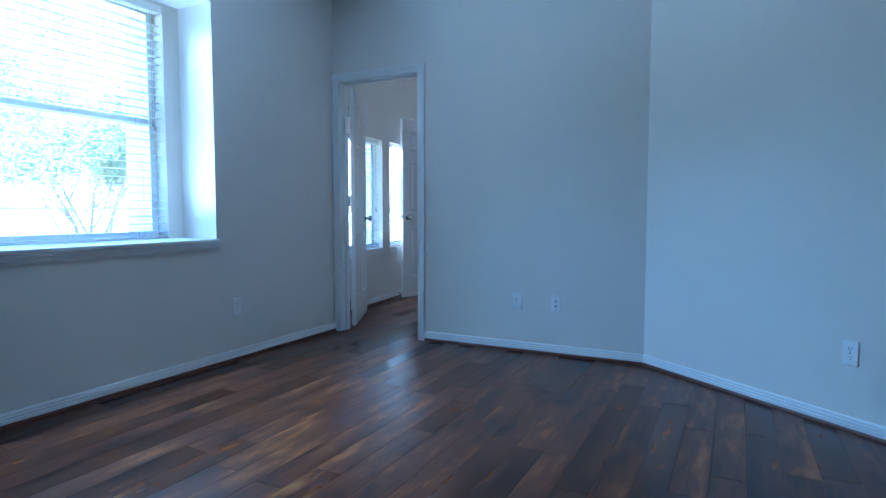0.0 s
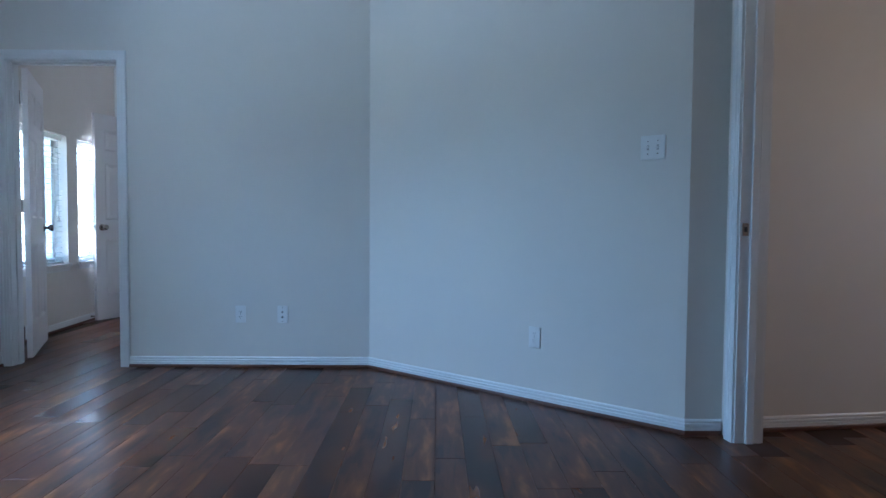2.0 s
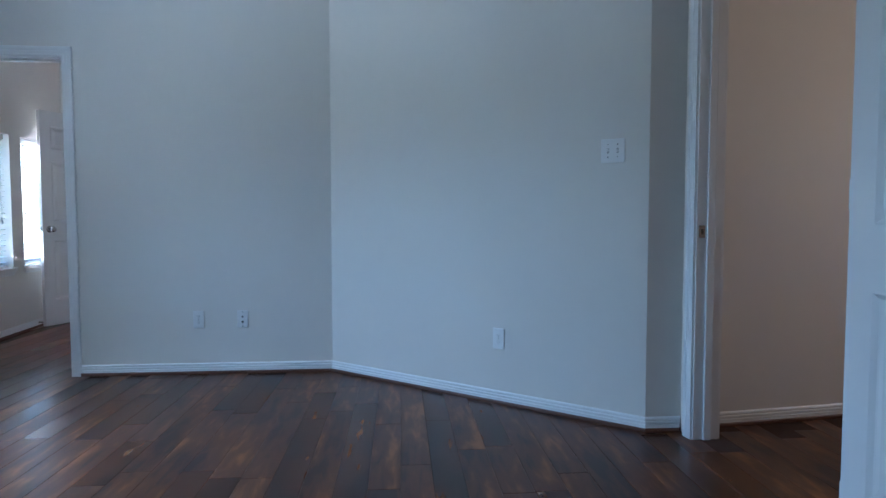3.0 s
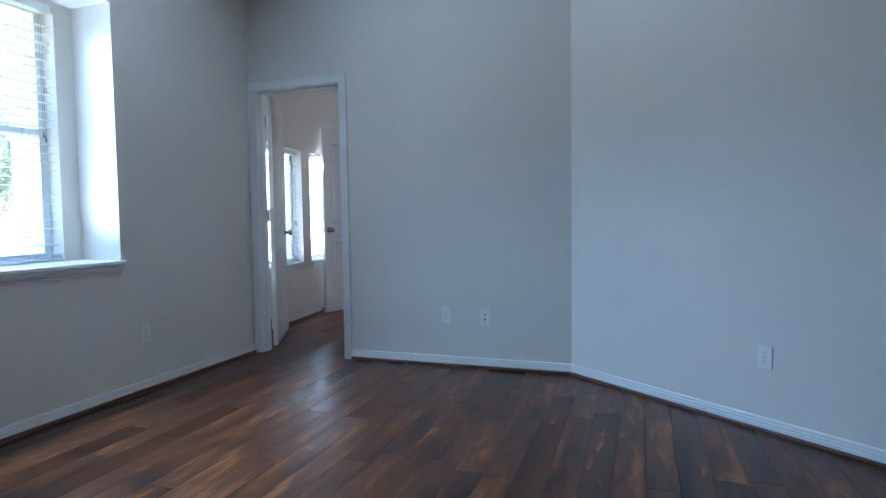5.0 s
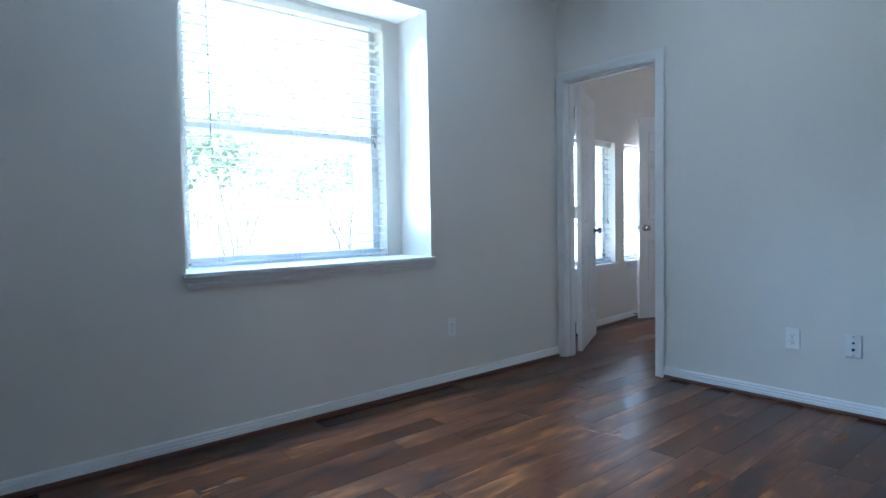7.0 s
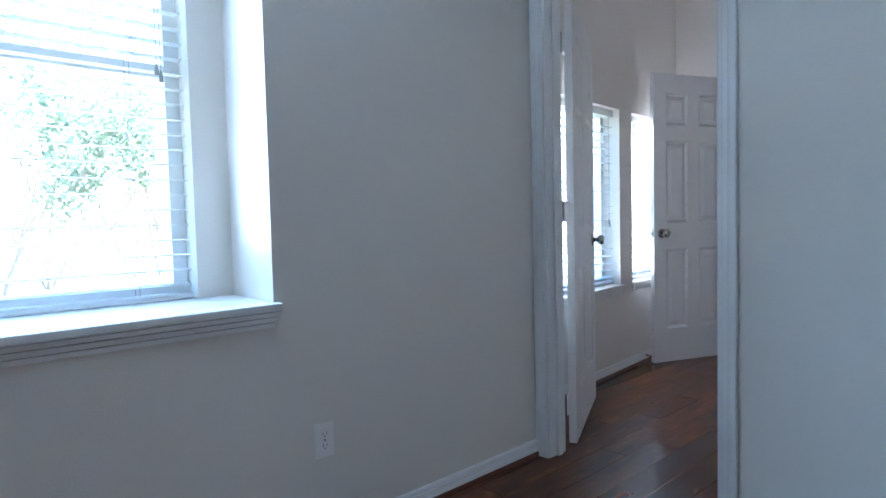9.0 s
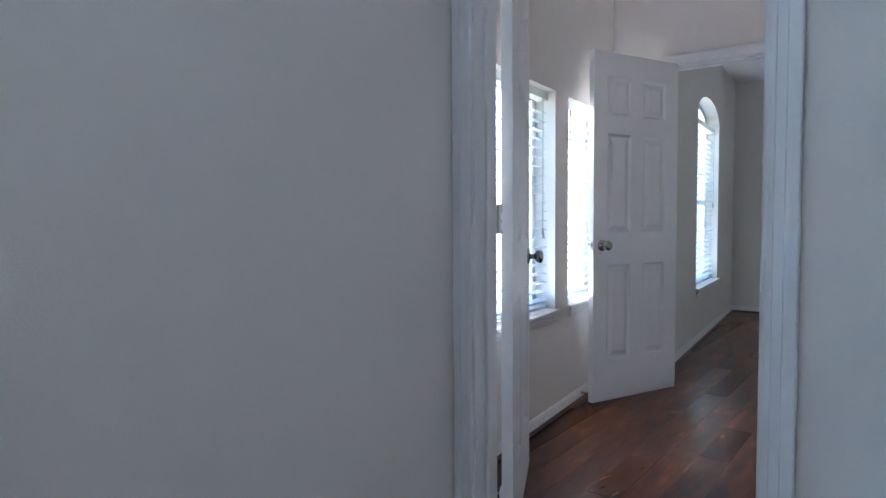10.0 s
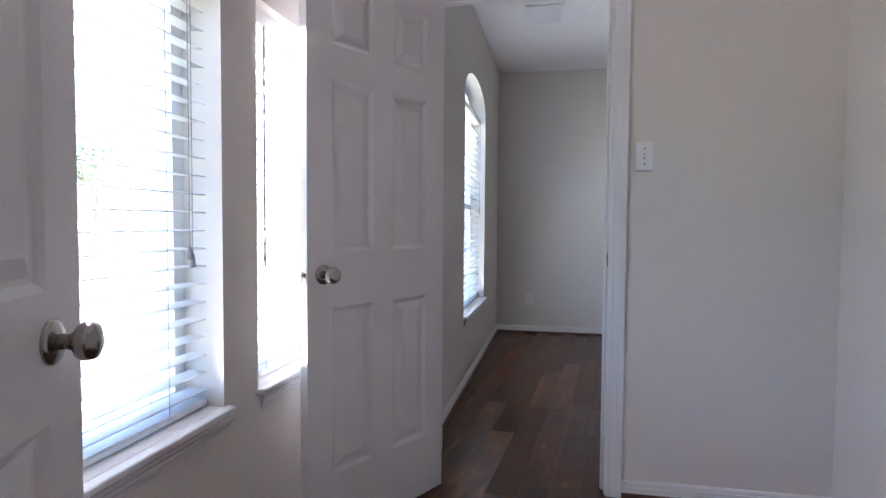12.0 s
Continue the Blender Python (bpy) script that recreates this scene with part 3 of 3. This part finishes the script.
def outlet(m, label="white duplex outlet on the beige wall", jack=False):
    root = plate(m, 0.070, 0.115, label, "outlet")
    if jack:
        for z, r in ((0.016, 0.0055), (-0.018, 0.007)):
            part("jack", lathe(bmesh.new(), [(r, 0.0), (r, 0.006), (r * 0.5, 0.007)], Matrix.Translation((0, -0.006, z)) @ Matrix.Rotation(radians(90), 4, "X"), 12), M_SLOT, root, "dark cable jack")
    else:
        for z in (0.0195, -0.0195):
            s = part("socket", boxes((-0.0165, 0.0165, -0.0078, -0.006, z - 0.014, z + 0.014), bevel=0.001), M_PLATE, root)
            part("slots", boxes((-0.0075, -0.0055, -0.0082, -0.0079, z - 0.002, z + 0.007), (0.0055, 0.0075, -0.0082, -0.0079, z - 0.002, z + 0.006), (-0.002, 0.002, -0.0082, -0.0079, z - 0.010, z - 0.006)), M_SLOT, s)
    for z in ((0.0,) if not jack else (0.048, -0.048)):
        part("screw", lathe(bmesh.new(), [(0.003, 0), (0.003, 0.0009), (0.002, 0.0012)], Matrix.Translation((0, -0.0062, z)) @ Matrix.Rotation(radians(90), 4, "X"), 8), M_NICKEL, root)
    return root


def switch(m, gangs, label):
    root = plate(m, 0.070 if gangs == 1 else 0.116, 0.115, label, "light switch")
    for k in range(gangs):
        x = (k - (gangs - 1) / 2) * 0.046
        part("toggle_slot", boxes((x - 0.005, x + 0.005, -0.0066, -0.0061, -0.012, 0.012)), M_GAP_SHADE, root)
        bm = boxes((x - 0.004, x + 0.004, -0.016, -0.0066, -0.005, 0.006), bevel=0.0015)
        bmesh.ops.rotate(bm, verts=bm.verts, cent=(x, -0.0066, 0), matrix=Matrix.Rotation(radians(22 if k else -22), 3, "X"))
        part("toggle", bm, M_PLATE, root)
        for z in (0.030, -0.030):
            part("screw", lathe(bmesh.new(), [(0.003, 0), (0.003, 0.0009), (0.002, 0.0012)], Matrix.Translation((x, -0.0062, z)) @ Matrix.Rotation(radians(90), 4, "X"), 8), M_NICKEL, root)
    return root


def on_slant(s, z):
    p = Vector(AB) + bl * s
    return pose(p.x, p.y, z, 0, 0, math.degrees(math.atan2(bl.y, bl.x)))


outlet(pose(-0.189, YA, 0.36))
outlet(pose(0.092, YA, 0.36), "white cable jack plate on the beige wall", jack=True)
outlet(pose(XW, 3.245, 0.36, 0, 0, 90))
outlet(on_slant(1.25, 0.36))
switch(on_slant(1.865, 1.34), 2, "white double toggle switch on the slanting wall")
switch(WING @ pose(-1.063, YE, 1.362), 1, "white single toggle light switch beside the door")
outlet(WING @ pose(-1.66, YF, 0.34))

v = tagged(new("ceiling_vent"), "white metal air vent on the ceiling", "air vent")
v.matrix_world = WING @ pose(-1.50, 8.68, H3)
part("frame", boxes((-0.13, 0.13, -0.18, -0.155, -0.009, -0.0005), (-0.13, 0.13, 0.155, 0.18, -0.009, -0.0005), (-0.13, -0.105, -0.155, 0.155, -0.009, -0.0005), (0.105, 0.13, -0.155, 0.155, -0.009, -0.0005)), M_TRIM, v)
# Grey sheet in place of the shade between the slats.
part("backing", boxes((-0.105, 0.105, -0.155, 0.155, -0.003, -0.0006)), M_GAP_SHADE, v)
first = None
for k in range(11):
    m = Matrix.Translation((0, -0.143 + k * 0.0286, -0.007)) @ Matrix.Rotation(radians(-35), 4, "X")
    if first is None:
        first = part("slat", boxes((-0.105, 0.105, -0.015, 0.015, -0.0008, 0.0008)), M_TRIM, v)
        first.matrix_basis = m
    else:
        share(first, m, v)

# spring door stop on the passage baseboard
ds = tagged(new("door_stop_spring"), "small spring door stop on the baseboard", "door stop")
ds.matrix_world = WING @ pose(XV + 0.0125, 6.17, 0.045, 0, 90, 0)
rings = [(0.009, 0.0), (0.009, 0.004)]
for k in range(14):
    rings += [(0.0065, 0.006 + k * 0.0042), (0.0045, 0.008 + k * 0.0042)]
smooth(part("spring", lathe(bmesh.new(), rings, Matrix(), 12), M_NICKEL, ds))
part("tip", lathe(bmesh.new(), [(0.008, 0.063), (0.009, 0.066), (0.009, 0.076), (0.006, 0.079)], Matrix(), 12), M_RUBBER, ds, "white rubber tip")

# ---- outdoors ----
bm = boxes((-400, 400, -400, 400, -0.5, -0.30))
structure(mesh_object("ground", bm, M_GRASS), "pale sunlit lawn outside the house", "ground")
structure(mesh_object("foundation", boxes((XO - 0.32, XHALL + 0.12, YS - 0.12, YG + 0.1, -0.31, -0.02)), M_UNDER), "concrete slab under the house", "foundation")


def tree(x, y, h, r, seed, low=0.35):
    rng = random.Random(seed)
    root = tagged(new("tree"), "leafy garden tree with several slender trunks", "tree", group="trees in the garden")
    root.location = (x, y, -0.3)
    bm = bmesh.new()
    tips = []

    def limb(p, d, length, rad, depth):
        segs = 4
        pts, cur, dv = [p], Vector(p), Vector(d).normalized()
        for _ in range(segs):
            dv = (dv + Vector((rng.uniform(-.2, .2), rng.uniform(-.2, .2), rng.uniform(-.05, .15)))).normalized()
            cur = cur + dv * length / segs
            pts.append(cur.copy())
        prev = None
        for i, q in enumerate(pts):
            rr = rad * (1 - 0.55 * i / segs)
            loop = [bm.verts.new(q + Vector((rr * math.cos(a), rr * math.sin(a), 0))) for a in (0, 1.26, 2.51, 3.77, 5.03)]
            if prev:
                for k in range(5):
                    bm.faces.new((prev[k], prev[(k + 1) % 5], loop[(k + 1) % 5], loop[k]))
            prev = loop
        bm.faces.new(prev)
        if depth:
            for _ in range(3):
                a = rng.uniform(0, math.tau)
                limb(pts[rng.choice((2, 3, 4))], dv + Vector((math.cos(a), math.sin(a), 0.25)) * 0.9, length * 0.62, rad * 0.45, depth - 1)
        else:
            tips.extend(pts[1:])

    for k in range(3):
        a = k * 2.1 + rng.uniform(-.4, .4)
        limb(Vector((0.06 * math.cos(a), 0.06 * math.sin(a), 0)), (0.4 * math.cos(a), 0.4 * math.sin(a), 1), h * 0.42, 0.055, 3)
    part("trunk", bm, M_BARK, root)
    verts, faces = [], []
    for t in tips:
        for _ in range(14):
            c = t + Vector((rng.gauss(0, .16), rng.gauss(0, .16), rng.gauss(0, .13)))
            a, e, s = rng.uniform(0, math.tau), rng.uniform(-.9, .9), rng.uniform(.045, .085)
            d = Vector((math.cos(a) * math.cos(e), math.sin(a) * math.cos(e), math.sin(e)))
            w = d.cross(Vector((rng.uniform(-1, 1), rng.uniform(-1, 1), 1))).normalized() * s * 0.4
            i = len(verts)
            verts += [c - d * s, c + w, c + d * s, c - w]
            faces.append((i, i + 1, i + 2, i + 3))
    me = bpy.data.meshes.new("crown")
    me.from_pydata([tuple(q) for q in verts], [], faces)
    me.materials.append(M_LEAF)
    new("crown", me).parent = root
    return root


for x, y, h, r, s in ((-10.5, 5.2, 4.6, 1.5, 1), (-11.5, 8.3, 4.4, 1.7, 2), (-12.8, 9.4, 5.2, 1.7, 12), (-13.5, 6.2, 7.5, 1.6, 3), (-9.8, 9.9, 4.8, 1.6, 4), (-12.0, 3.2, 6.0, 2, 5), (-10.2, 12.6, 5.0, 2, 6), (-12.5, -0.6, 6.0, 2, 8), (-14.0, 15.0, 6.5, 2, 9), (-16.0, 4.4, 7.0, 2, 21), (-17.0, 7.6, 7.5, 2, 22), (-16.5, 11.0, 7.0, 2, 23), (-15.5, 1.2, 6.5, 2, 24)):
    tree(x, y, h, r, s)

# ---- plank floor, laid along y ----
fl = structure(mesh_object("floor", boxes((XF, XHALL, YS, YG, -0.02, -0.0018)), M_UNDER), "dark reddish-brown hand-scraped plank floor", "floor")
PW = 0.125


def plank_bm(length):
    """One plank with eased long edges, its top at z = 0."""
    bm = bmesh.new()
    c, g = 0.0014, 0.0002
    w, ln = PW / 2 - g, length / 2 - g
    lo = [bm.verts.new((sx * w, sy * ln, -0.0014)) for sx, sy in ((-1, -1), (1, -1), (1, 1), (-1, 1))]
    hi = [bm.verts.new((sx * (w - c), sy * (ln - c), 0)) for sx, sy in ((-1, -1), (1, -1), (1, 1), (-1, 1))]
    bm.faces.new(hi)
    for k in range(4):
        bm.faces.new((lo[k], lo[(k + 1) % 4], hi[(k + 1) % 4], hi[k]))
    return bm


plank_mesh = {}
rest_v, rest_f = [], []
count = 0
rng = random.Random(7)
nx = int((XHALL - XF) / PW) + 1
for i in range(nx):
    x = XF + (i + 0.5) * PW
    y = YS - rng.uniform(0, 1.1)
    while y < YG:
        ln = rng.choice((0.45, 0.7, 0.95, 1.2, 1.2))
        a, b = max(y, YS), min(y + ln, YG)
        y += ln
        mid = (a + b) / 2
        outside = (x > XD2 + 0.05 and not 1.1 < mid < 3.4) or (x < XW - 0.1 and mid < 4.2) or (x > XR + 0.3 and 4.75 < mid < 6.75) or (x > XFAR and mid > 4.4) or (x > 2.3 and 3.4 < mid)
        if b - a < 0.03 or outside:
            continue
        near = -2.3 < x < 2.5 and a > 0.9 and b < 7.6 and not (x > 0.8 and b > 4.3)
        if near and count < 300:
            key = round(b - a, 3)
            if key not in plank_mesh:
                p = part("plank", plank_bm(key), M_PLANK, fl)
                plank_mesh[key] = p
                p.location = (x, (a + b) / 2, 0)
            else:
                share(plank_mesh[key], Matrix.Translation((x, (a + b) / 2, 0)), fl)
            count += 1
        else:
            w, ll, c, k = PW / 2 - 0.0002, (b - a) / 2 - 0.0002, 0.0014, len(rest_v)
            cy = (a + b) / 2
            rest_v += [(x + sx * w, cy + sy * ll, -0.0014) for sx, sy in ((-1, -1), (1, -1), (1, 1), (-1, 1))]
            rest_v += [(x + sx * (w - c), cy + sy * (ll - c), 0) for sx, sy in ((-1, -1), (1, -1), (1, 1), (-1, 1))]
            rest_f += [(k + 4, k + 5, k + 6, k + 7)] + [(k + j, k + (j + 1) % 4, k + 4 + (j + 1) % 4, k + 4 + j) for j in range(4)]
me = bpy.data.meshes.new("planks")
me.from_pydata(rest_v, [], rest_f)
me.materials.append(M_PLANK)
pl = tagged(new("planks", me), kind="stuff")
pl.parent = fl
